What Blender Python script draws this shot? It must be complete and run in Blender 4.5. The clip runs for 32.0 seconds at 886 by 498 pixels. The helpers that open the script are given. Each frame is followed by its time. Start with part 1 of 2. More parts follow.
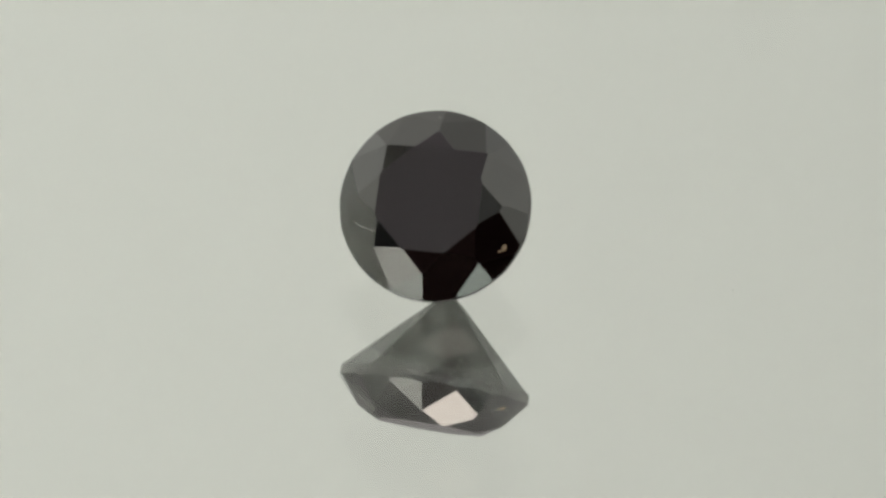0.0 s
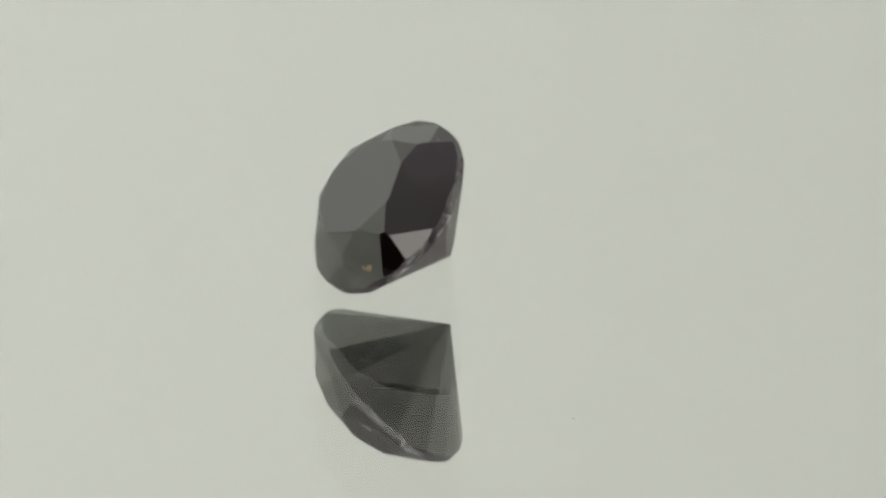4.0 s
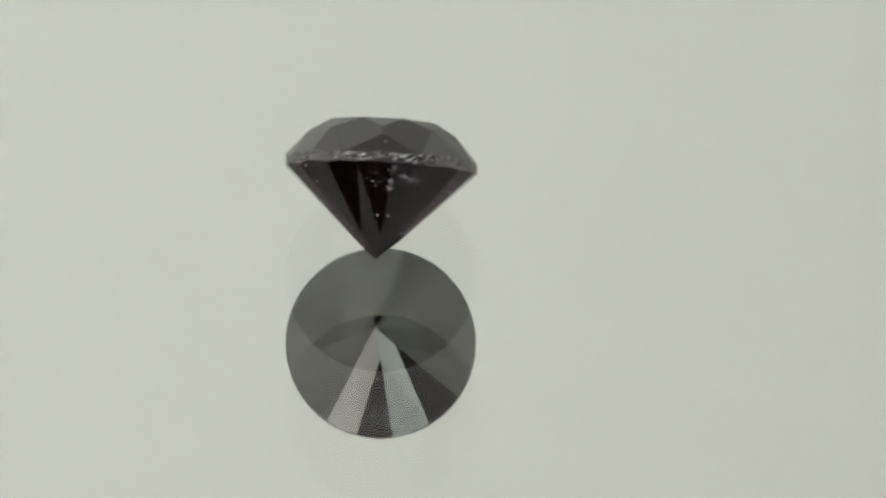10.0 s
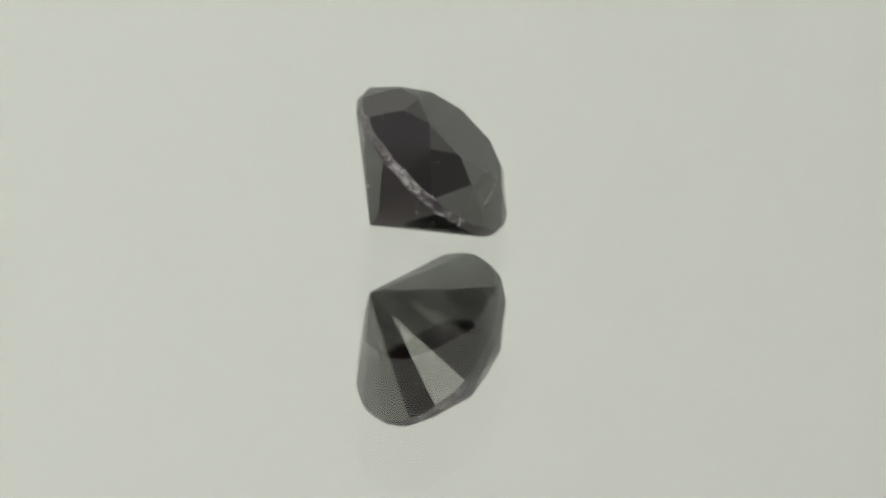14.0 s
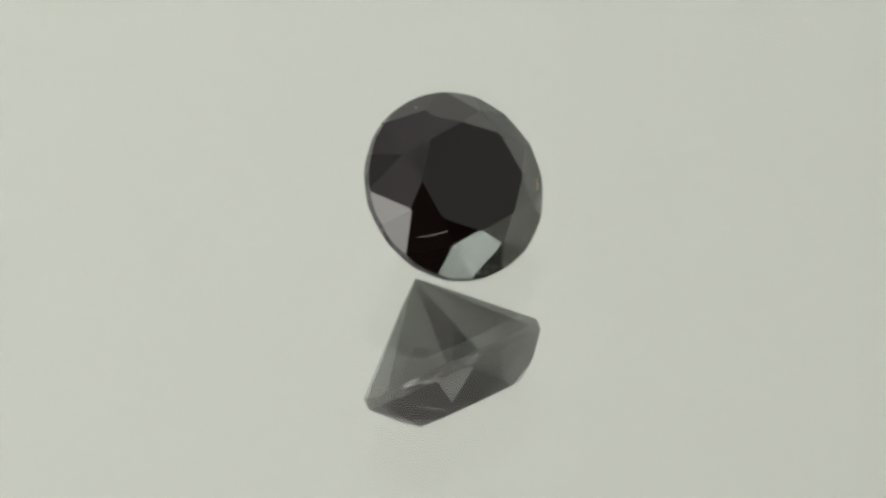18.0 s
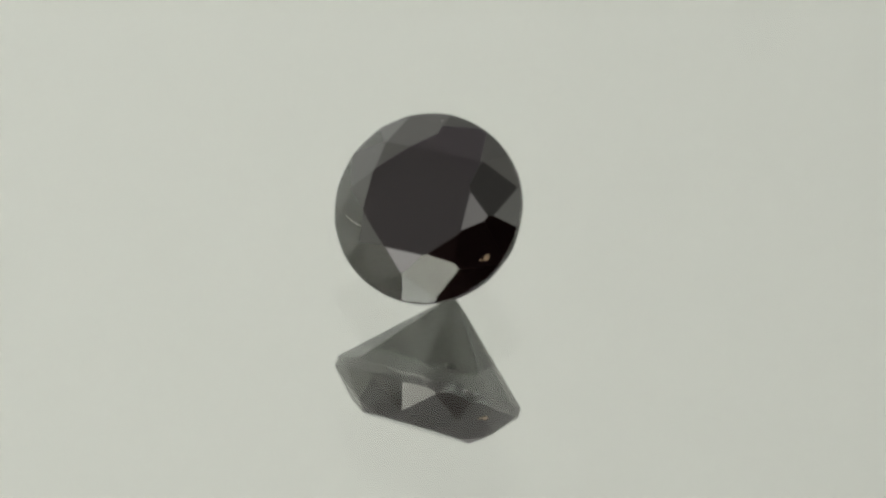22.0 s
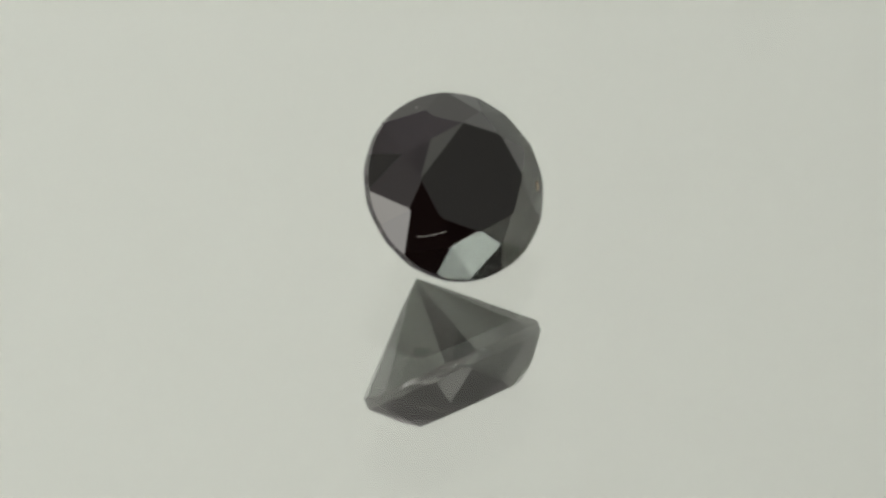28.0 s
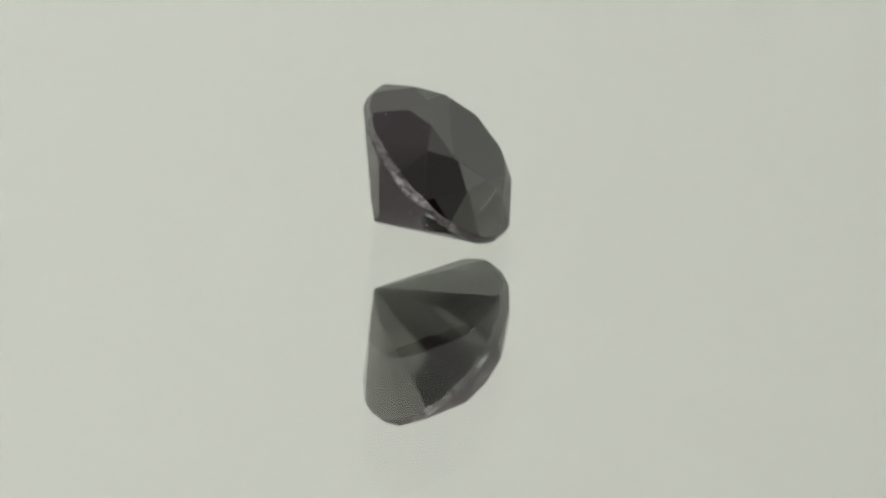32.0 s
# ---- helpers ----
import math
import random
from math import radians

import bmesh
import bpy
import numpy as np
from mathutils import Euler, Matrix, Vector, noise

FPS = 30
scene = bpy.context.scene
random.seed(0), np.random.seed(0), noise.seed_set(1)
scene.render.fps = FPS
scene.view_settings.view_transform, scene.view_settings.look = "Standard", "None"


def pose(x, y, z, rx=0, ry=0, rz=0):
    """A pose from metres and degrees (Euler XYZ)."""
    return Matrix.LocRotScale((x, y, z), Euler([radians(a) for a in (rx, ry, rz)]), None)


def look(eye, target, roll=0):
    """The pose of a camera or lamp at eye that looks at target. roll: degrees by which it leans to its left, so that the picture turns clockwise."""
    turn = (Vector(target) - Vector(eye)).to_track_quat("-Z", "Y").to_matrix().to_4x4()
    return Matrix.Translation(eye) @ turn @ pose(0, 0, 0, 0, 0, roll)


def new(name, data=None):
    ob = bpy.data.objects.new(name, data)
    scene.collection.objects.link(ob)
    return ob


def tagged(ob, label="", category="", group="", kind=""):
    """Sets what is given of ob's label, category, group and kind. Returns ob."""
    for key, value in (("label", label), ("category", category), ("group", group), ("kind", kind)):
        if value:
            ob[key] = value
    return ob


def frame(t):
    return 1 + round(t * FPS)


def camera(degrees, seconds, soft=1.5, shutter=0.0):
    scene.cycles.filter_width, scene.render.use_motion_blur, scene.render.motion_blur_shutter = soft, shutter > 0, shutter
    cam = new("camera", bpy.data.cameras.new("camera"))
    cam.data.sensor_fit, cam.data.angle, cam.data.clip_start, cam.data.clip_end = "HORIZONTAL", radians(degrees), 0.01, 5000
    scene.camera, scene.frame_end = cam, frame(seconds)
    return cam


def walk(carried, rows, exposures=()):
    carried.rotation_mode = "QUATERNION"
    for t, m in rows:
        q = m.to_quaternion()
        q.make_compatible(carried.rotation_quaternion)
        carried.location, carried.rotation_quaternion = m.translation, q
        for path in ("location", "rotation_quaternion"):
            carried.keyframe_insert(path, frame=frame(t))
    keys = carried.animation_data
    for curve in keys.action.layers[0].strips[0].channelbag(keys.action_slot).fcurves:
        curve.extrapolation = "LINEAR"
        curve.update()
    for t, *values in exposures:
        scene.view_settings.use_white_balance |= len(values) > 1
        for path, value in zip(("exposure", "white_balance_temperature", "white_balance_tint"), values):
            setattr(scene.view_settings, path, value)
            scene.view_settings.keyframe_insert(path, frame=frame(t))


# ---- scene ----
MM = 0.001

# camera: fixed macro camera, long lens, looking down at 39 degrees
AIM = Vector((1.097 * MM, -0.473 * MM, 0))
ELEV, REACH = 0.6665, 501.2 * MM
EYE = AIM + REACH * Vector((0, -math.cos(ELEV), math.sin(ELEV)))
cam = camera(3.439, 32.0, soft=2.9)
walk(cam, [(0.0, look(EYE, AIM, 0.30)), (32.0, look(EYE, AIM, 0.30))])

# angle of the turntable in degrees over time
TURN = [
    (0, 346.9), (0.5, 342.9), (1, 335.4), (1.5, 325.9), (2, 316.3), (2.5, 307.1), (3, 298.5), (3.5, 289.6),
    (5.5, 257.0), (6, 248.4), (6.5, 240.4), (7, 232.2), (7.5, 223.7), (8, 214.5), (8.5, 204.9), (9, 195.2),
    (9.5, 185.6), (10, 176.3), (10.5, 167.3), (11, 158.6), (11.5, 150.1), (12, 141.3), (12.5, 132.0), (13, 122.4),
    (13.5, 112.9), (14, 103.8), (14.5, 95.0), (16.5, 64.2), (17, 56.0), (17.5, 47.0), (18, 38.0), (18.5, 29.2),
    (19, 20.2), (19.5, 10.0), (20, -0.1), (20.5, -9.1), (21, -17.0), (21.2, -20.6), (21.3, -22.6),
    (21.4, -23.6), (21.7, -23.6), (22, -23.6), (22.5, -23.6),
    (23, -23.6), (23.5, -23.6), (23.8, -23.4), (24, -22.3), (24.2, -19.9), (24.5, -14.9), (25, -7.0), (25.5, 0.2), (27.5, 29.5), (28, 37.0),
    (28.5, 44.7), (29, 52.5), (29.5, 60.0), (30, 68.0), (30.5, 75.9), (31, 82.8), (31.5, 89.1), (32, 94.7),
]


# ---- light ----
world = bpy.data.worlds.new("dim_studio")
world.use_nodes = True
world.node_tree.nodes["Background"].inputs[0].default_value = (0.5, 0.5, 0.5, 1)
world.node_tree.nodes["Background"].inputs[1].default_value = 0.01
scene.world = world


def at_angle(az, el, r):
    """A place seen from the stone: az from the camera's side, positive to its right; el above the glass; r metres."""
    a, e = radians(az), radians(el)
    return Vector((math.sin(a) * math.cos(e), -math.cos(a) * math.cos(e), math.sin(e))) * r


def area_lamp(name, eye, target, w, h, watts, colour):
    data = bpy.data.lights.new(name, "AREA")
    data.shape, data.size, data.size_y, data.energy, data.color = "RECTANGLE", w, h, watts, colour
    ob = new(name, data)
    ob.matrix_world = look(eye, target)
    return ob


# unseen lamps behind the cloth; top and side ones added to brighten it
area_lamp("tent_light_left", (-0.34, 0.72, 0.12), (-0.06, 0.29, 0.22), 0.30, 0.30, 3.78, (0.988, 1, 0.95))
area_lamp("tent_light_right", (0.66, 0.72, 0.36), (0.10, 0.25, 0.18), 0.5, 0.5, 3.34, (0.982, 1, 0.957))
area_lamp("tent_fill_top", (0.0, 0.22, 0.62), (0, 0.15, 0.312), 0.25, 0.25, 0.38, (1, 0.92, 0.95))
area_lamp("tent_fill_side_left", (-0.78, -0.02, 0.12), (-0.2, 0.0, 0.14), 0.4, 0.3, 2.8, (0.985, 1, 0.885))
area_lamp("tent_fill_side_right", (0.80, 0.02, 0.08), (0.2, 0.0, 0.10), 0.4, 0.3, 2.0, (0.985, 1, 0.885))


# ---- materials ----
def material(name, **values):
    m = bpy.data.materials.new(name)
    m.use_nodes = True
    b = m.node_tree.nodes["Principled BSDF"]
    for key, v in values.items():
        b.inputs[key.replace("_", " ")].default_value = v
    return m, m.node_tree, b


def noise_bump(tree, bsdf, scale, strength, distance, detail=6):
    tex = tree.nodes.new("ShaderNodeTexNoise")
    co = tree.nodes.new("ShaderNodeTexCoord")
    bump = tree.nodes.new("ShaderNodeBump")
    tex.inputs["Scale"].default_value, tex.inputs["Detail"].default_value = scale, detail
    bump.inputs["Strength"].default_value, bump.inputs["Distance"].default_value = strength, distance
    tree.links.new(co.outputs["Object"], tex.inputs["Vector"])
    tree.links.new(tex.outputs["Fac"], bump.inputs["Height"])
    tree.links.new(bump.outputs["Normal"], bsdf.inputs["Normal"])
    return tex


gem_mat, gt, gb = material("black_diamond", Base_Color=(0.0, 0.0, 0.0, 1), Roughness=0.0, IOR=2.42)
girdle_mat, rt, rb = material("bruted_girdle", Base_Color=(0.055, 0.042, 0.058, 1), Roughness=0.16, IOR=2.42)
noise_bump(rt, rb, 1500, 0.6, 0.00007, 4)

pit_mat, pt, pb = material("tan_pit", Base_Color=(0.42, 0.30, 0.19, 1), Roughness=0.35)
noise_bump(pt, pb, 9000, 0.8, 0.00004)
chip_mat, cht, chb = material("bright_chip", Base_Color=(0.33, 0.28, 0.30, 1), Roughness=0.15, IOR=2.4)
scuff_mat, sct, scb = material("bluish_scuff", Base_Color=(0.004, 0.004, 0.012, 1), Roughness=0.13, IOR=2.42)
scb.inputs["Specular Tint"].default_value = (0.8, 0.8, 1, 1)
noise_bump(sct, scb, 5000, 0.15, 0.00003)
bruise_mat, brt, brb = material("frosted_bruise", Base_Color=(0.012, 0.012, 0.012, 1), Roughness=0.15, IOR=2.42)
noise_bump(brt, brb, 6000, 0.4, 0.00003)
speck_mat, spt, spb = material("pale_speck", Base_Color=(0.38, 0.37, 0.35, 1), Roughness=0.4)
scratch_mat, srt, srb = material("white_scratch", Base_Color=(0.85, 0.83, 0.80, 1), Roughness=0.35)
dust_mat, dut, dub = material("grey_dust", Base_Color=(0.8, 0.8, 0.76, 1), Roughness=0.9)
glass_mat = bpy.data.materials.new("mirror_glass")
glass_mat.use_nodes = True
nt = glass_mat.node_tree
nt.nodes.remove(nt.nodes["Principled BSDF"])
gl = nt.nodes.new("ShaderNodeBsdfGlass")
gl.inputs["Roughness"].default_value, gl.inputs["IOR"].default_value = 0.0, 1.52
gl.inputs["Color"].default_value = (0.978, 0.989, 0.971, 1)
nt.links.new(gl.outputs[0], nt.nodes["Material Output"].inputs[0])
silver_mat, st, sb = material("silvering", Base_Color=(0.904, 0.91, 0.896, 1), Metallic=1.0, Roughness=0.0)

cloth_mat = bpy.data.materials.new("white_tent_cloth")
cloth_mat.use_nodes = True
ct = cloth_mat.node_tree
ct.nodes.remove(ct.nodes["Principled BSDF"])
di, tr, mx = (ct.nodes.new("ShaderNodeBsdf" + k) for k in ("Diffuse", "Translucent", "Transparent"))
ct.nodes.remove(mx)
mx = ct.nodes.new("ShaderNodeMixShader")
for sh in (di, tr):
    sh.inputs["Color"].default_value = (0.86, 0.86, 0.84, 1)
ct.links.new(di.outputs[0], mx.inputs[1])
ct.links.new(tr.outputs[0], mx.inputs[2])
ct.links.new(mx.outputs[0], ct.nodes["Material Output"].inputs[0])
# dark copy of the tent cloth: dimness of the flaps put into its colour
dim_grey_mat = bpy.data.materials.new("shaded_grey_cloth")
dim_grey_mat.use_nodes = True
ht = dim_grey_mat.node_tree
ht.nodes.remove(ht.nodes["Principled BSDF"])
hd, hr, hm = (ht.nodes.new(k) for k in ("ShaderNodeBsdfDiffuse", "ShaderNodeBsdfTranslucent", "ShaderNodeMixShader"))
for sh in (hd, hr):
    sh.inputs["Color"].default_value = (0.28, 0.27, 0.27, 1)
ht.links.new(hd.outputs[0], hm.inputs[1])
ht.links.new(hr.outputs[0], hm.inputs[2])
ht.links.new(hm.outputs[0], ht.nodes["Material Output"].inputs[0])
# second darkened copy: falloff on back panel, bands and patch put into colour
dim_white_mat = dim_grey_mat.copy()
dim_white_mat.name = "shaded_white_cloth"
for node in dim_white_mat.node_tree.nodes:
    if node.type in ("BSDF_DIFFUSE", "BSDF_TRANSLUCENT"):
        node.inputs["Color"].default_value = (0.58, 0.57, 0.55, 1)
roof_mat = cloth_mat.copy()
roof_mat.name = "lilac_white_cloth"
for node in roof_mat.node_tree.nodes:
    if node.type in ("BSDF_DIFFUSE", "BSDF_TRANSLUCENT"):
        node.inputs["Color"].default_value = (0.728, 0.683, 0.714, 1)
wall_mat, wt, wb = material("studio_maroon", Base_Color=(0.26, 0.15, 0.15, 1), Roughness=0.8)
noise_bump(wt, wb, 12, 0.2, 0.01)
bench_mat, bt, bb = material("dark_laminate", Base_Color=(0.05, 0.05, 0.05, 1), Roughness=0.4)
black_mat, kt, kb = material("black_metal", Base_Color=(0.012, 0.012, 0.012, 1), Roughness=0.5)


# ---- builders ----
def mesh_object(name, bm, mat, parent=None, label=""):
    data = bpy.data.meshes.new(name)
    bm.to_mesh(data)
    bm.free()
    data.materials.append(mat)
    ob = new(name, data)
    if parent:
        ob.parent = parent
    return tagged(ob, label)


part = mesh_object


def box(bm, lo, hi):
    m = Matrix.Translation((Vector(lo) + Vector(hi)) / 2) @ Matrix.Diagonal((*(Vector(hi) - Vector(lo)), 1))
    return bmesh.ops.create_cube(bm, size=1, matrix=m)["verts"]


def disc(bm, r, z0, z1, n=128):
    bmesh.ops.create_cone(bm, cap_ends=True, segments=n, radius1=r, radius2=r, depth=z1 - z0,
                          matrix=Matrix.Translation((0, 0, (z0 + z1) / 2)))


# ---- studio ----
bm = bmesh.new()
box(bm, (-2, -1.7, -0.86), (2, 2, -0.80))
tagged(mesh_object("floor", bm, wall_mat), "plain maroon studio floor", "floor", kind="structure")
for nm, lo, hi in (("wall_north", (-2, 2, -0.8), (2, 2.1, 1.8)), ("wall_south", (-2, -1.8, -0.8), (2, -1.7, 1.8)),
                   ("wall_east", (2, -1.7, -0.8), (2.1, 2, 1.8)), ("wall_west", (-2.1, -1.7, -0.8), (-2, 2, 1.8)),
                   ("ceiling", (-2.1, -1.8, 1.8), (2.1, 2.1, 1.9))):
    bm = bmesh.new()
    box(bm, lo, hi)
    tagged(mesh_object(nm, bm, wall_mat), "plain maroon studio " + nm.split("_")[0], nm.split("_")[0], kind="structure")

# bench top under the turntable
bm = bmesh.new()
box(bm, (-0.6, -0.7, -0.05), (0.6, 0.6, -0.02))
tagged(mesh_object("bench_top", bm, bench_mat), "dark laminate bench top under the turntable", "bench")

# round light tent: cloth wall round the back and the sides, cloth roof with a small round opening
TENT_R, TENT_H = 0.30, 0.312
tent = tagged(new("light_tent"), "round white cloth light tent, open at the front", "light tent")


def tent_sheet(a0, a1, z0, z1, nu, nv):
    """A curved cloth sheet between two directions and two heights."""
    bm = bmesh.new()
    cols = []
    for i in range(nu + 1):
        a = radians(a0 + (a1 - a0) * i / nu)
        cols.append([bm.verts.new((math.sin(a) * TENT_R, -math.cos(a) * TENT_R, z0 + (z1 - z0) * j / nv)) for j in range(nv + 1)])
    for i in range(nu):
        for j in range(nv):
            bm.faces.new((cols[i][j], cols[i + 1][j], cols[i + 1][j + 1], cols[i][j + 1]))
    return bm



def roof_patch(a0, a1, e0, e1, n=8):
    """A patch added to dim the joint of wall and roof between two heights, given as angles."""
    bm = bmesh.new()
    r0 = TENT_R - 0.003
    line = ((r0, TENT_R * math.tan(radians(e0))), (r0, TENT_H - 0.003), (TENT_H / math.tan(radians(e1)), TENT_H - 0.003))
    cols = []
    for i in range(n + 1):
        a = radians(a0 + (a1 - a0) * i / n)
        cols.append([bm.verts.new((math.sin(a) * r, -math.cos(a) * r, z)) for r, z in line])
    for p, q in zip(cols, cols[1:]):
        for j in (0, 1):
            bm.faces.new((p[j], q[j], q[j + 1], p[j + 1]))
    return bm


HEM_Z, BAND_Z, PANEL_Z = 0.143, 0.204, 0.188
part("tent_wall", tent_sheet(166, 194, PANEL_Z, TENT_H, 16, 8), cloth_mat, tent, "translucent white cloth wall")
part("tent_panel", tent_sheet(150, 210, 0.06, PANEL_Z, 24, 8), dim_white_mat, tent, "white cloth panel at the back, shade in its colour")
for a0, a1, b0, b1 in ((92, 150, 150, 166), (210, 268, 194, 210)):
    part("tent_wall", tent_sheet(a0, a1, HEM_Z, BAND_Z, 20, 4), cloth_mat, tent, "translucent white cloth wall")
    part("tent_wall", tent_sheet(b0, b1, PANEL_Z, BAND_Z, 6, 2), cloth_mat, tent, "translucent white cloth wall")
    part("tent_band", tent_sheet(min(a0, b0), max(a1, b1), BAND_Z, TENT_H, 24, 5), dim_white_mat, tent, "white cloth band under the roof, shade in its colour")
part("tent_skirt", tent_sheet(62.5, 299.6, -0.0195, 0.0205, 80, 2), cloth_mat, tent, "translucent white cloth skirt")
part("tent_skirt", tent_sheet(65.5, 302.2, 0.0205, 0.06, 80, 2), cloth_mat, tent, "translucent white cloth skirt")
for a0, a1 in ((66, 150), (210, 306)):
    part("tent_skirt", tent_sheet(a0, a1, 0.06, HEM_Z, 36, 4), cloth_mat, tent, "translucent white cloth skirt")
part("tent_flap", tent_sheet(57, 66, 0.06, HEM_Z, 4, 3), dim_grey_mat, tent, "cloth flap with shade in its grey colour")
part("tent_flap", tent_sheet(58.6, 92, HEM_Z, 0.196, 12, 4), cloth_mat, tent, "translucent white cloth flap")
part("tent_flap", tent_sheet(58.6, 92, 0.196, 0.269, 12, 5), dim_grey_mat, tent, "cloth flap with shade in its grey colour")
part("tent_flap", tent_sheet(57, 92, 0.269, TENT_H, 12, 3), cloth_mat, tent, "translucent white cloth hem")
part("tent_flap", tent_sheet(268, 300, HEM_Z, 0.2, 12, 4), cloth_mat, tent, "translucent white cloth flap")
part("tent_flap", tent_sheet(268, 300, 0.2, 0.272, 12, 4), dim_white_mat, tent, "white cloth flap, shade in its colour")
part("tent_flap", tent_sheet(268, 300, 0.272, TENT_H, 12, 3), dim_grey_mat, tent, "cloth hem with shade in its grey colour")
part("tent_flap", roof_patch(-121, -104, 42.6, 49.6), dim_white_mat, tent, "added cloth patch under the roof, shade in its colour")

# sheet added so that one facet reflects dim grey
part("tent_flap", tent_sheet(47.5, 57, 0.238, TENT_H, 4, 3), dim_grey_mat, tent, "cloth flap with shade in its grey colour")
# opening placed so that one facet reflects dark
HOLE = at_angle(-18.5, 58.8, 1.0)
HOLE = Vector((HOLE.x / HOLE.z * TENT_H, HOLE.y / HOLE.z * TENT_H))
NS, NR, HOLE_R = 360, 60, 0.021


def roof_reach(az):
    """How far the roof reaches in a direction: notches before the camera, an overhang at its left, shaped to darken or
    grey single facets.
    """
    if -16.5 < az <= -9:
        return TENT_H / math.tan(radians(49.1))
    if -9 < az < 6:
        return TENT_H / math.tan(radians(50.5))
    if 44.7 < az < 50:
        return TENT_H / math.tan(radians(51.7))
    if -47.5 < az < -37:
        return TENT_H / math.tan(radians(49.3))
    if -66 < az < -47:
        return TENT_H / math.tan(radians(41.2))
    return TENT_R


bm = bmesh.new()
loops = [[bm.verts.new((0, 0, TENT_H))] * NS]
for j in range(1, NR + 1):
    line = []
    for i in range(NS):
        az = -180 + 360 * i / NS
        r, a = roof_reach(az) * j / NR, radians(az)
        line.append(bm.verts.new((math.sin(a) * r, -math.cos(a) * r, TENT_H)))
    loops.append(line)
for j in range(NR):
    for i in range(NS):
        k = (i + 1) % NS
        face = [loops[j][i], loops[j + 1][i], loops[j + 1][k]] + ([loops[j][k]] if j else [])
        mid = sum((v.co for v in face), Vector()) / len(face)
        if (mid.xy - HOLE).length > HOLE_R:
            bm.faces.new(face)
part("tent_roof", bm, roof_mat, tent, "white cloth roof with a round opening")


# lamps beside the camera: panels, pinkish source and bright spot show in the facets, the others are added
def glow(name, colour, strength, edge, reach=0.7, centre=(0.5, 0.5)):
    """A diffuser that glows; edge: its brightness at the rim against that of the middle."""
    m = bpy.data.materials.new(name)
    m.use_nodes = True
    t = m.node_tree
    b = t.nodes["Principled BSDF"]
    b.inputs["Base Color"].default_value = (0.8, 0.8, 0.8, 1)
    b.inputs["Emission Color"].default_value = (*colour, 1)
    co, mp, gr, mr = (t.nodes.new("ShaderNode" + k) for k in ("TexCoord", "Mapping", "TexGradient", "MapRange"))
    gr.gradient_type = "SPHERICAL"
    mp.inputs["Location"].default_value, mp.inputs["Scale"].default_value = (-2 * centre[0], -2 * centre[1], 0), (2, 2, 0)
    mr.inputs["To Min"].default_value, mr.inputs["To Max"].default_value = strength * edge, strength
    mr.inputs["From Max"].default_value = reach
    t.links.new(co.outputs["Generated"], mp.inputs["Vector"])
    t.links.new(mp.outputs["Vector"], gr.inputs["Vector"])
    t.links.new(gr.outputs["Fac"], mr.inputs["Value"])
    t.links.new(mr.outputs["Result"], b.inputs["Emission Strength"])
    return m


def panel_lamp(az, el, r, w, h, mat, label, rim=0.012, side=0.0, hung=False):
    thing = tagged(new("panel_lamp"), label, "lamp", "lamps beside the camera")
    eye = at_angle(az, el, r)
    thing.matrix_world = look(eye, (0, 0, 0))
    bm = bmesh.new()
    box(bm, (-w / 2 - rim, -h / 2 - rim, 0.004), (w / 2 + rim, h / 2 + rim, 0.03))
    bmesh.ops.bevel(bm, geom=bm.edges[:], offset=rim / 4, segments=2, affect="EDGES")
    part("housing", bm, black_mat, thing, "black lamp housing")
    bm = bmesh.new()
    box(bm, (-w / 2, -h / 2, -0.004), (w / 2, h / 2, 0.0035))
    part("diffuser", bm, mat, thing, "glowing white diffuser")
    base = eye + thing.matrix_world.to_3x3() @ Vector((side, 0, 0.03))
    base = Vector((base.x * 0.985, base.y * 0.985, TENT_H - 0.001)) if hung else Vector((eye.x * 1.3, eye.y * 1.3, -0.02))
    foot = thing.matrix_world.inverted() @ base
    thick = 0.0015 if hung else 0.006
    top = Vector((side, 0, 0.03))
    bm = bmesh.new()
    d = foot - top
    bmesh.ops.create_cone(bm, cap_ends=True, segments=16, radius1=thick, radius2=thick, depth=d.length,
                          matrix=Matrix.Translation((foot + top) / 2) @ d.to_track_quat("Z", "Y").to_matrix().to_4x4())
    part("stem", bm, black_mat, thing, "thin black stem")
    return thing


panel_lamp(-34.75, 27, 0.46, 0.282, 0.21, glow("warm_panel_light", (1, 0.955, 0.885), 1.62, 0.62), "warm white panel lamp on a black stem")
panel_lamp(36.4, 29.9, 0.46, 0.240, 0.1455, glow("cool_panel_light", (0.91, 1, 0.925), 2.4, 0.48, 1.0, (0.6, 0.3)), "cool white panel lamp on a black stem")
# two small lamps added, each to brighten a facet the panels miss
panel_lamp(40.2, 18.6, 0.46, 0.053, 0.026, glow("low_cool_light", (0.98, 1, 0.93), 1.1, 1.0), "added small cool lamp below a large panel", 0.002)
panel_lamp(-57, 30.6, 0.45, 0.038, 0.024, glow("outer_warm_light", (1, 0.98, 0.88), 1.1, 0.9), "added small warm lamp beside a large panel", 0.002)
# one pinkish source, cut into four lamps so that some facets stay dark
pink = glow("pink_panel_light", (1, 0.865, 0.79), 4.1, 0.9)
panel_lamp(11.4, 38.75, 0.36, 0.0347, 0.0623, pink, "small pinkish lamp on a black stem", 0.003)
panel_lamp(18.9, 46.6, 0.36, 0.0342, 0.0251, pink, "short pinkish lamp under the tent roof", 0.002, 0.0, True)
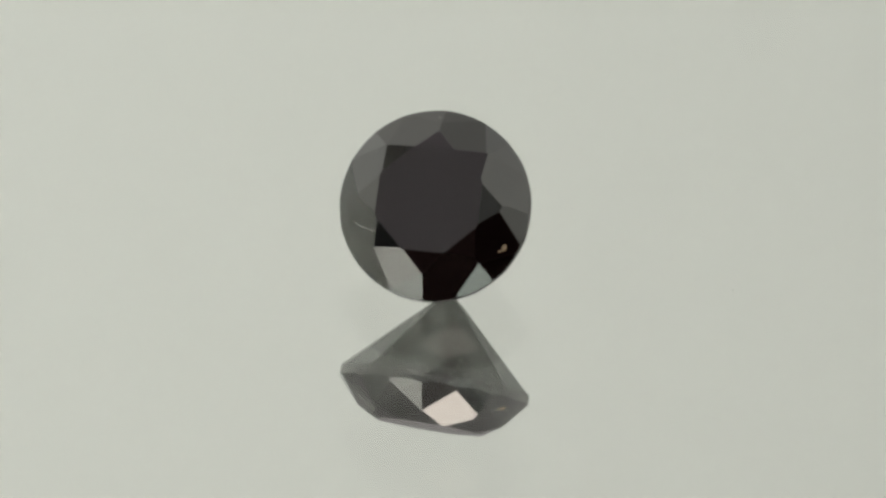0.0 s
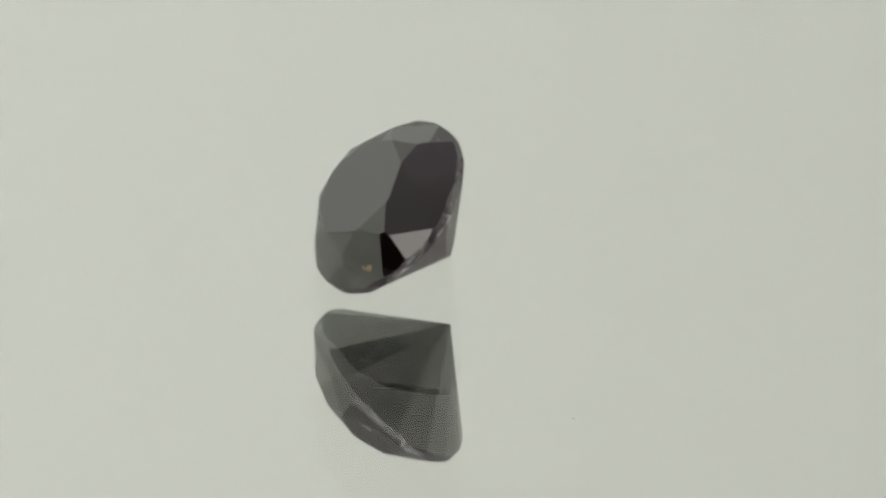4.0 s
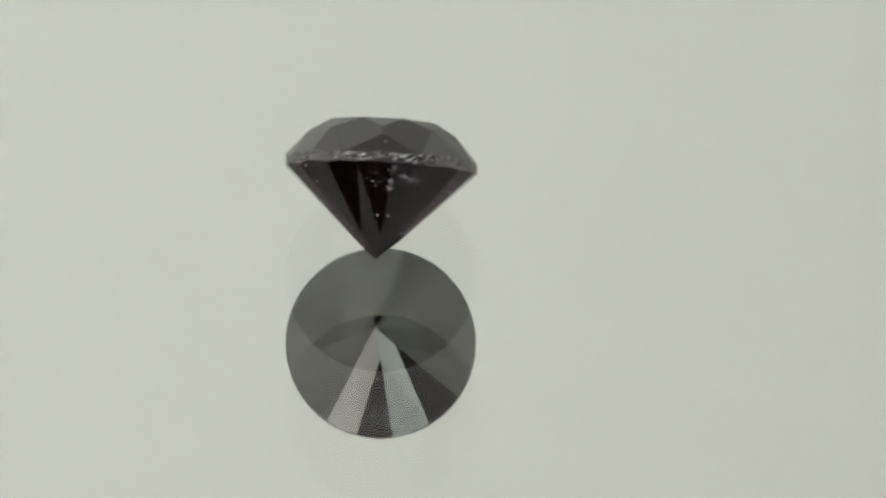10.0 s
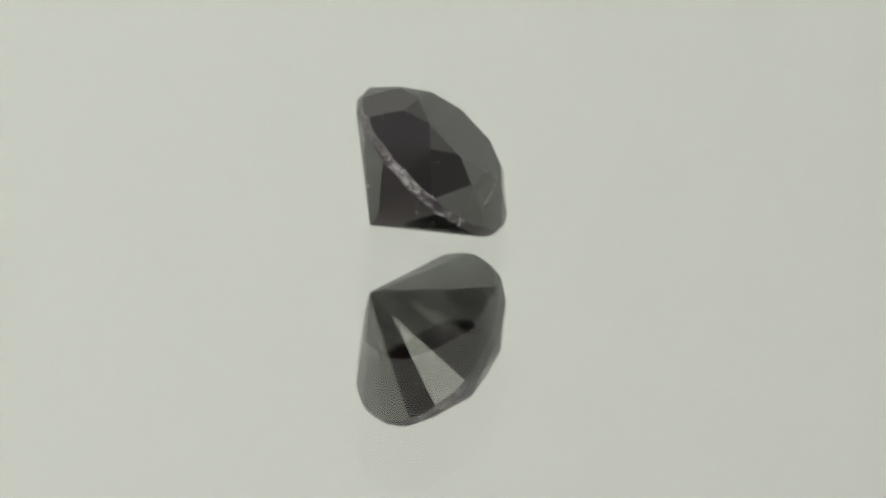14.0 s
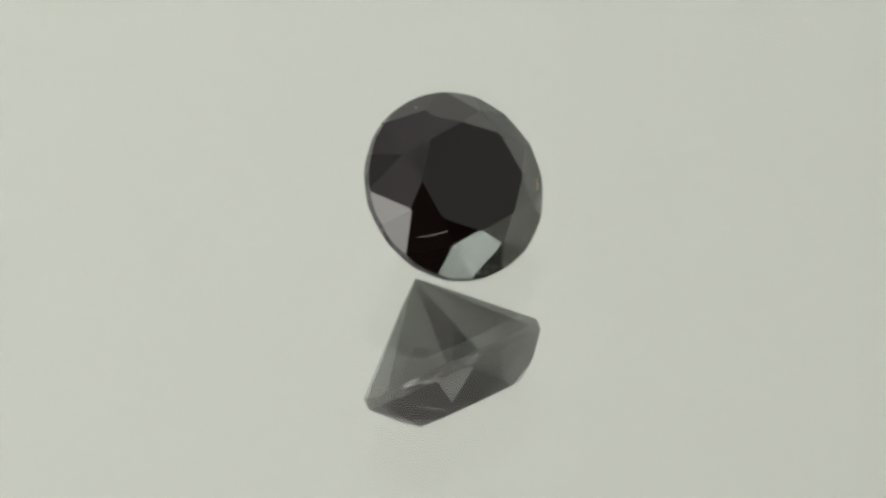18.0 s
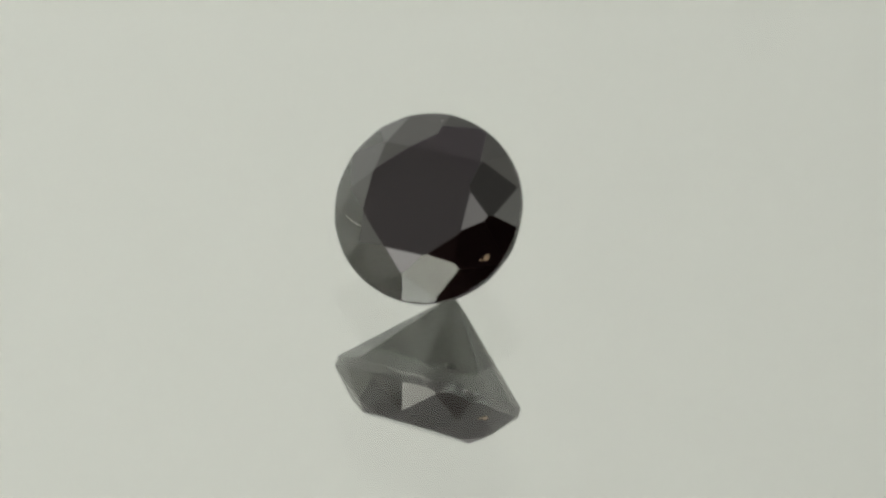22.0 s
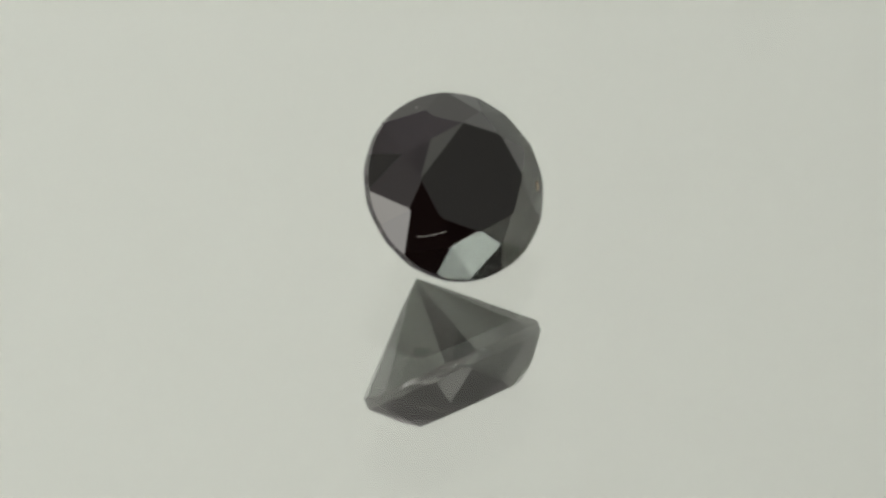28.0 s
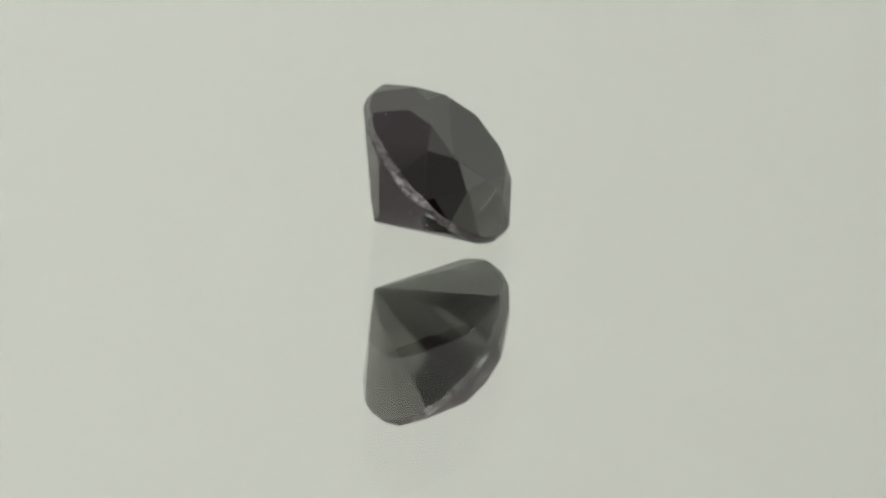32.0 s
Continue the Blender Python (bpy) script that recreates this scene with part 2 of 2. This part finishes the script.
# two cream lamps added to fill facets between the real sources
panel_lamp(20.7, 37.2, 0.355, 0.028, 0.035, glow("cream_light", (1, 0.98, 0.89), 1.4, 0.9), "added narrow cream lamp hung under the tent roof", 0.002, 0.0, True)
panel_lamp(-32.3, 42.0, 0.39, 0.114, 0.024, glow("cream_bar_light", (0.99, 1, 0.93), 1.5, 0.9), "added cream bar lamp under the edge of the tent roof", 0.003, 0.0, True)
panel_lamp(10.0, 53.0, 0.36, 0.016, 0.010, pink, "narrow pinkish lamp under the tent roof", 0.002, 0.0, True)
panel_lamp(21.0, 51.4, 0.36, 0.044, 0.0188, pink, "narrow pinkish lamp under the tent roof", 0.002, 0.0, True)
# four more lamps added, each lighting only one or two facets
panel_lamp(-11.6, 32.9, 0.45, 0.026, 0.102, glow("small_warm_light", (1, 0.98, 0.9), 0.9, 1.0), "added small warm lamp beside a large panel", 0.002, 0.0, True)
panel_lamp(-10.8, 22.2, 0.45, 0.0568, 0.067, glow("side_warm_light", (1, 0.98, 0.88), 1.3, 0.9), "added narrow warm lamp beside a large panel", 0.002)
panel_lamp(-15.6, 12.0, 0.45, 0.040, 0.078, glow("low_warm_light", (1, 0.98, 0.9), 0.95, 1.0), "added narrow warm lamp standing between two panels", 0.002)
panel_lamp(-36.2, 45.2, 0.36, 0.024, 0.020, glow("small_light", (1, 0.97, 0.93), 2.6, 1.0), "added small lamp under the edge of the tent roof", 0.003, 0.0, True)
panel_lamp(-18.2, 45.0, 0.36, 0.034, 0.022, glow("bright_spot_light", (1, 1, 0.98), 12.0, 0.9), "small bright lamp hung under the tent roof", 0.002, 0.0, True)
# dim lamps and low strip: added to lift dark facets to grey
panel_lamp(33, 43, 0.40, 0.050, 0.024, glow("dim_light", (1, 0.97, 0.92), 0.5, 1.0), "added small dim lamp under the edge of the tent roof", 0.004, 0.024, True)
panel_lamp(21.3, 43.1, 0.385, 0.030, 0.012, glow("dim_strip_light", (1, 0.98, 0.94), 0.4, 1.0), "added narrow dim lamp hung under the tent roof", 0.002, 0.0, True)
panel_lamp(-34.9, 3.0, 0.44, 0.197, 0.070, glow("strip_light", (1, 0.97, 0.92), 1.35, 0.8), "added low strip lamp standing on the bench", 0.006)

# ---- turntable with mirror ----
GLASS = 3.065 * MM
table = tagged(new("mirror_turntable"), "round glass mirror turning under the stone", "turntable mirror")
bm = bmesh.new()
disc(bm, 0.125, -GLASS, 0)
glass = part("glass", bm, glass_mat, table, "clear glass sheet")
bm = bmesh.new()
disc(bm, 0.1245, -GLASS - 1.0 * MM, -GLASS + 0.01 * MM)
part("silvering", bm, silver_mat, table, "silver mirror backing")
bm = bmesh.new()
disc(bm, 0.10, -0.02, -GLASS - 1.1 * MM)
part("platter", bm, black_mat, table, "black turntable platter")

# dust grains lying on the glass
for i, (x, y, r) in enumerate(((10.5, 3.52, 0.036),)):
    bm = bmesh.new()
    bmesh.ops.create_icosphere(bm, subdivisions=2, radius=1)
    rnd = random.Random(60 + i)
    for v in bm.verts:
        v.co *= 0.7 + 0.6 * rnd.random()
    bmesh.ops.transform(bm, matrix=Matrix.Translation((x * MM, y * MM, r * 0.22 * MM)) @ Matrix.Diagonal((r * MM, r * MM, r * 0.3 * MM, 1)), verts=bm.verts)
    part("dust_grain", bm, dust_mat, table, "tiny grey dust grain")

# ---- stone ----
R = 3.262 * MM
TABLE, CROWN, GIRDLE, PAVILION, STAR, LOWER = 0.5690, 0.3886, 0.134, 0.9119, 0.5, 0.8
TWIST = radians(-8.4375)
ARC = 8


# culet a little off the axis, so that the stone stands on culet and rim; share of it that the lower halves follow
CULET_OFF, FOLLOW = Vector((0.035, -0.058, -0.072)) * MM, 0.5
# each facet is ground a little off its ideal: degrees along the rim, degrees of slope; the pavilion mains are
# turned about the line from tip to culet, the lower halves about their edge with a main, in degrees
MAIN_TILT = [(-0.3, -0.3), (0.90, 0.00), (-1.2, 0.9), (0.9, 0.6), (1.2, 1.5), (-1.2, 1.2), (-0.6, 0.3), (0.6, -0.3)]
STAR_TILT = [(0.0, -0.6), (-0.3, 1.5), (0.3, -0.3), (1.5, 1.5), (0.3, 0.9), (-0.6, -0.9), (-0.3, 0.3), (0.3, -0.3)]
UPPER_TILT = [(0.6, 0.3), (-0.6, 0.9), (-0.9, 1.5), (-0.6, 1.5), (0.6, -0.9), (1.5, 1.5), (-0.3, 0.0), (0.9, 0.0), (-1.5, 1.2), (1.2, 1.5), (-0.3, 0.0), (0.3, -0.6), (0.3, 0.3), (-0.9, 0.6), (-0.3, -0.6), (1.5, -1.2)]
MAIN_TURN = [0.0, 0.2, 0.8, -0.8, 0.0, -1.2, 0.8, 0.2]
LOWER_TURN = [0.0, 0.0, 0.0, 0.2, 2.4, 0.0, 0.8, 1.0, -0.6, -0.2, 0.2, 0.8, 2.0, -1.0, 0.0, 1.4]


def ring(a, r, z):
    return Vector((math.cos(a) * r, math.sin(a) * r, z))


def ideal_planes():
    """Normal and a point of each facet's plane, by kind, for a stone on its axis, and the turn that lays it on a lower facet."""
    c8, g, rt = math.cos(math.pi / 8), GIRDLE * R, TABLE * R
    m = [k * math.pi / 4 for k in range(8)]
    tab = [ring(a + TWIST, rt, g / 2 + CROWN * R) for a in m]
    rs = rt * c8 + STAR * (R - rt * c8)
    zs = g / 2 + CROWN * R * (R - rs * c8) / (R - rt)
    star = [ring(a + math.pi / 8 + TWIST, rs, zs) for a in m]
    rl = (1 - LOWER) * R
    low = [ring(a + math.pi / 8, rl, -g / 2 - PAVILION * (R - rl * c8)) for a in m]
    culet = Vector((0, 0, -g / 2 - PAVILION * R))

    def plane(*corners):
        p, q, r = corners[:3]
        n = (q - p).cross(r - p).normalized()
        return (n if n.dot(p) > 0 else -n), sum(corners, Vector()) / len(corners)

    n = plane(ring(0, R, -g / 2), ring(math.pi / 8, R, -g / 2), low[0])[0]
    turn = Matrix.Rotation(math.acos(-n.z), 3, "X") @ Matrix.Rotation(-math.pi / 2 - math.atan2(n.y, n.x), 3, "Z")
    off = turn.transposed() @ CULET_OFF
    culet += off
    low = [v + off * FOLLOW for v in low]
    sunk = Vector((0, 0, -0.03 * MM))
    planes = {"table": [plane(*(tab[k] + sunk for k in (0, 3, 5)))], "star": [], "main": [], "upper": [], "lower": [], "pavilion": []}
    for k in range(8):
        planes["star"].append(plane(tab[k], star[k], tab[(k + 1) % 8]))
        planes["main"].append(plane(tab[k], star[k - 1], star[k]))
        tip = ring(m[k], R, -g / 2)
        n, mid = plane(culet, tip, tip + ring(m[k] + math.pi / 2, R, 0))
        planes["pavilion"].append((Matrix.Rotation(radians(MAIN_TURN[k]), 3, tip - culet) @ n, tip))
        for a in (2 * k, 2 * k + 1):
            a0, a1 = a * math.pi / 8, (a + 1) * math.pi / 8
            planes["upper"].append(plane(ring(a0 + TWIST, R, g / 2), ring(a1 + TWIST, R, g / 2), star[k]))
            n, mid = plane(ring(a0, R, -g / 2), ring(a1, R, -g / 2), low[k])
            edge = ring(a0 if a % 2 == 0 else a1, R, -g / 2)
            planes["lower"].append((Matrix.Rotation(radians(LOWER_TURN[a]), 3, edge - low[k]) @ n, edge))
    return planes, turn


def tilted(n, along, slope):
    a, sl = math.atan2(n.y, n.x), math.acos(n.z)
    a, sl = a + radians(along) / max(0.2, math.sin(sl)), sl + radians(slope)
    return Vector((math.sin(sl) * math.cos(a), math.sin(sl) * math.sin(a), math.cos(sl)))


planes, LAID = ideal_planes()
for kind, tilts in (("main", MAIN_TILT), ("star", STAR_TILT), ("upper", UPPER_TILT)):
    planes[kind] = [(tilted(n, *t), p) for (n, p), t in zip(planes[kind], tilts)]
upside = [(n, n.dot(p)) for kind in ("table", "star", "main", "upper") for n, p in planes[kind]]
under = [(n, n.dot(p)) for kind in ("pavilion", "lower") for n, p in planes[kind]]
N = 16 * ARC
rim = [(ring((i + 0.5) * 2 * math.pi / N, 1, 0), R * math.cos(math.pi / N)) for i in range(N)]


def cut(poly, n, d):
    """The part of a polygon on the inner side of a plane."""
    kept = []
    for p, q in zip(poly, poly[1:] + poly[:1]):
        dp, dq = n.dot(p) - d, n.dot(q) - d
        if dp <= 1e-9:
            kept.append(p)
        if dp * dq < 0 and abs(dp) > 1e-9 and abs(dq) > 1e-9:
            kept.append(p.lerp(q, dp / (dp - dq)))
    return kept


def facet(n, d, side):
    """The polygon that the other facets of its side and the rim leave of a plane."""
    u = n.orthogonal().normalized()
    w = n.cross(u)
    poly = [n * d + (u * x + w * y) * 3 * R for x, y in ((-1, -1), (1, -1), (1, 1), (-1, 1))]
    for other in side + rim:
        if (other[0] - n).length > 1e-6 and len(poly) > 2:
            poly = cut(poly, *other)
    return poly


def rim_height(a, side, pick):
    x, y = math.cos(a) * R, math.sin(a) * R
    return ring(a, R, pick((d - n.x * x - n.y * y) / n.z for n, d in side if abs(n.z) > 0.05))


up = [rim_height(2 * math.pi * i / N, upside, min) for i in range(N)]
dn = [rim_height(2 * math.pi * i / N, under, max) for i in range(N)]
facets = {kind: [facet(n, n.dot(p), upside if n.z > 0 else under) for n, p in planes[kind]] for kind in planes}
drop = min((LAID @ v).z for kind in ("pavilion", "lower") for poly in facets[kind] for v in poly)
REST = Matrix.Translation((0, 0, -drop)) @ LAID.to_4x4()


def facet_mesh(name, polys, mat, parent, label):
    bm = bmesh.new()
    for poly in polys:
        if len(poly) > 2:
            bm.faces.new([bm.verts.new(REST @ v) for v in poly])
    bmesh.ops.remove_doubles(bm, verts=bm.verts, dist=2e-7)
    bmesh.ops.recalc_face_normals(bm, faces=bm.faces)
    return part(name, bm, mat, parent, label)


diamond = tagged(new("diamond"), "black round brilliant cut diamond lying on its side on a mirror", "diamond")
# the girdle is left rough: its band is broken up by shallow chips between two clean edges
rng = random.Random(7)
BAND = 5
bands, girdle = [], []
for lo, hi in zip(dn, up):
    column = [lo]
    for j in range(1, BAND):
        v = lo.lerp(hi, j / BAND)
        a = math.atan2(v.y, v.x)
        rough = max(0.0, noise.noise(Vector((math.cos(a) * 4, math.sin(a) * 4, 1.3))) + 0.25)
        dent = max(0.0, noise.noise(Vector((math.cos(a) * 9, math.sin(a) * 9, j * 0.7)))) * 0.05 + rng.random() * (0.014 + 0.05 * rough)
        column.append(ring(a + (rng.random() - 0.5) * 0.02, R - dent * MM, v.z + (rng.random() - 0.5) * 0.04 * MM))
    bands.append(column + [hi])
for p, q in zip(bands, bands[1:] + bands[:1]):
    for j in range(BAND):
        girdle.append([p[j], q[j], q[j + 1], p[j + 1]])
facet_mesh("table", facets["table"], gem_mat, diamond, "large flat polished black table facet")
crown_ob = facet_mesh("crown", facets["main"] + facets["star"] + facets["upper"], gem_mat, diamond, "polished black crown facets")
pavilion_ob = facet_mesh("pavilion", facets["pavilion"] + facets["lower"], gem_mat, diamond, "polished black pavilion facets meeting in a point")
girdle_ob = facet_mesh("girdle", girdle, girdle_mat, diamond, "frosted grey girdle rim with small chips")
bpy.context.view_layer.update()


def lump(name, owner, at, size, flat, mat, label, seed, squash=1.0):
    """A small irregular flaw on the surface of the stone."""
    found, place, normal, face = owner.closest_point_on_mesh(Vector(at) * MM)
    rnd = random.Random(seed)
    bm = bmesh.new()
    bmesh.ops.create_icosphere(bm, subdivisions=2, radius=1)
    for v in bm.verts:
        v.co *= 0.75 + 0.5 * rnd.random()
    m = Matrix.Translation(place) @ normal.to_track_quat("Z", "Y").to_matrix().to_4x4()
    m = m @ Matrix.Rotation(rnd.random() * 6.28, 4, "Z") @ Matrix.Diagonal((size * MM, size * squash * MM, flat * MM, 1))
    bmesh.ops.transform(bm, matrix=m, verts=bm.verts)
    return part(name, bm, mat, owner, label)


lump("pit", crown_ob, (2.64, -1.19, 2.00), 0.13, 0.02, pit_mat, "tan pit in the crown", 3, 0.75)
lump("pit", crown_ob, (2.50, -1.30, 1.93), 0.07, 0.02, pit_mat, "tan pit in the crown", 5, 0.6)
for i, (x, y, z, r) in enumerate(((-0.26, 1.754, 4.753, 0.035), (-2.07, 0.307, 3.975, 0.012), (-2.12, 0.44, 4.0, 0.010))):
    lump("speck", crown_ob, (x, y, z), r, 0.012, speck_mat, "pale speck", 20 + i)
for i, (x, y, z, r) in enumerate(((-0.036, 2.339, 2.08, 0.04), (-0.398, 2.31, 2.054, 0.045), (0.113, 2.422, 3.615, 0.03), (0.03, 2.44, 3.42, 0.022),
                                  (2.445, 1.629, 3.529, 0.04), (2.05, 1.725, 2.959, 0.035), (-0.70, -1.20, 0.055, 0.035),
                                  (-1.28, -1.0, 0.22, 0.03), (-1.0, -0.49, 0.165, 0.025), (-0.821, 1.998, 1.064, 0.03),
                                  (-2.428, 1.111, 2.233, 0.035), (-1.817, -1.127, 0.456, 0.03), (-2.529, 0.567, 1.728, 0.03),
                                  (1.17, -1.144, 0.186, 0.035))):
    lump("speck", pavilion_ob, (x, y, z), r, 0.012, speck_mat, "pale speck", 40 + i)

# abraded patches with a bluish glint on two lower facets, next to the girdle
rng = random.Random(12)
for x0, x1, count in ((-1.5, -0.55, 9), (-0.55, 0.32, 11)):
    for i in range(count):
        at = (x0 + rng.random() * (x1 - x0), 2.4, 4.3 - 1.0 * rng.random() ** 1.4)
        lump("speck", pavilion_ob, at, 0.06 + 0.08 * rng.random(), 0.0015, scuff_mat, "bluish scuff", 300 + i, 0.55)

# frosted bruise on one crown facet at the rim
rng = random.Random(44)
for i in range(22):
    at = (-0.85 + rng.random() * 0.8, -2.46, 0.46 + 0.26 * rng.random() ** 1.5)
    lump("speck", crown_ob, at, 0.025 + 0.05 * rng.random(), 0.005, bruise_mat, "white frosted bruise", 400 + i, 0.45)

# glinting chips broken out along the girdle, gathered in a few stretches
rng = random.Random(31)
for a, spread, count in ((2.56, 0.18, 11), (-2.2, 0.26, 13), (-1.34, 0.12, 6), (1.76, 0.2, 5), (-3.0, 0.3, 5)):
    for i in range(count):
        at = REST @ ring(a + (rng.random() - 0.5) * 2 * spread, R, (rng.random() - 0.5) * GIRDLE * R)
        lump("chip", girdle_ob, at / MM, 0.03 + rng.random() * 0.045, 0.016, chip_mat, "pale glinting chip", 200 + int(abs(a) * 100) + i, 0.35 + rng.random() * 0.3)

# curved scratch on one crown facet
track = [crown_ob.closest_point_on_mesh(Vector(p) * MM)[1] for p in
         ((-2.495, -1.20, 2.225), (-2.39, -1.30, 2.212), (-2.292, -1.375, 2.213), (-2.18, -1.455, 2.24), (-2.072, -1.527, 2.275),
          (-1.96, -1.605, 2.306), (-1.853, -1.679, 2.338), (-1.75, -1.745, 2.376), (-1.658, -1.802, 2.418))]
bm = bmesh.new()
rows = []
for i, p in enumerate(track):
    d = (track[min(i + 1, len(track) - 1)] - track[max(i - 1, 0)]).normalized()
    u = d.orthogonal().normalized()
    w = d.cross(u)
    rad = (0.003 + 0.006 * math.sin(math.pi * (i + 0.3) / len(track))) * (1.5 if i % 2 else 0.7) * MM
    rows.append([bm.verts.new(p + (u * math.cos(k * math.pi / 3) + w * math.sin(k * math.pi / 3)) * rad) for k in range(6)])
for p, q in zip(rows, rows[1:]):
    for k in range(6):
        bm.faces.new((p[k], p[(k + 1) % 6], q[(k + 1) % 6], q[k]))
bm.faces.new(rows[0][::-1])
bm.faces.new(rows[-1])
part("scratch", bm, scratch_mat, crown_ob, "pale curved scratch")
STONE_AT = Vector((1.0849 * MM, -0.9745 * MM, 0.0))


def motions():
    spin = [(t, radians(a)) for t, a in TURN]
    walk(table, [(t, Matrix.Rotation(a, 4, "Z")) for t, a in spin])
    walk(diamond, [(t, Matrix.Rotation(a, 4, "Z") @ Matrix.Translation(STONE_AT)) for t, a in spin])


motions()
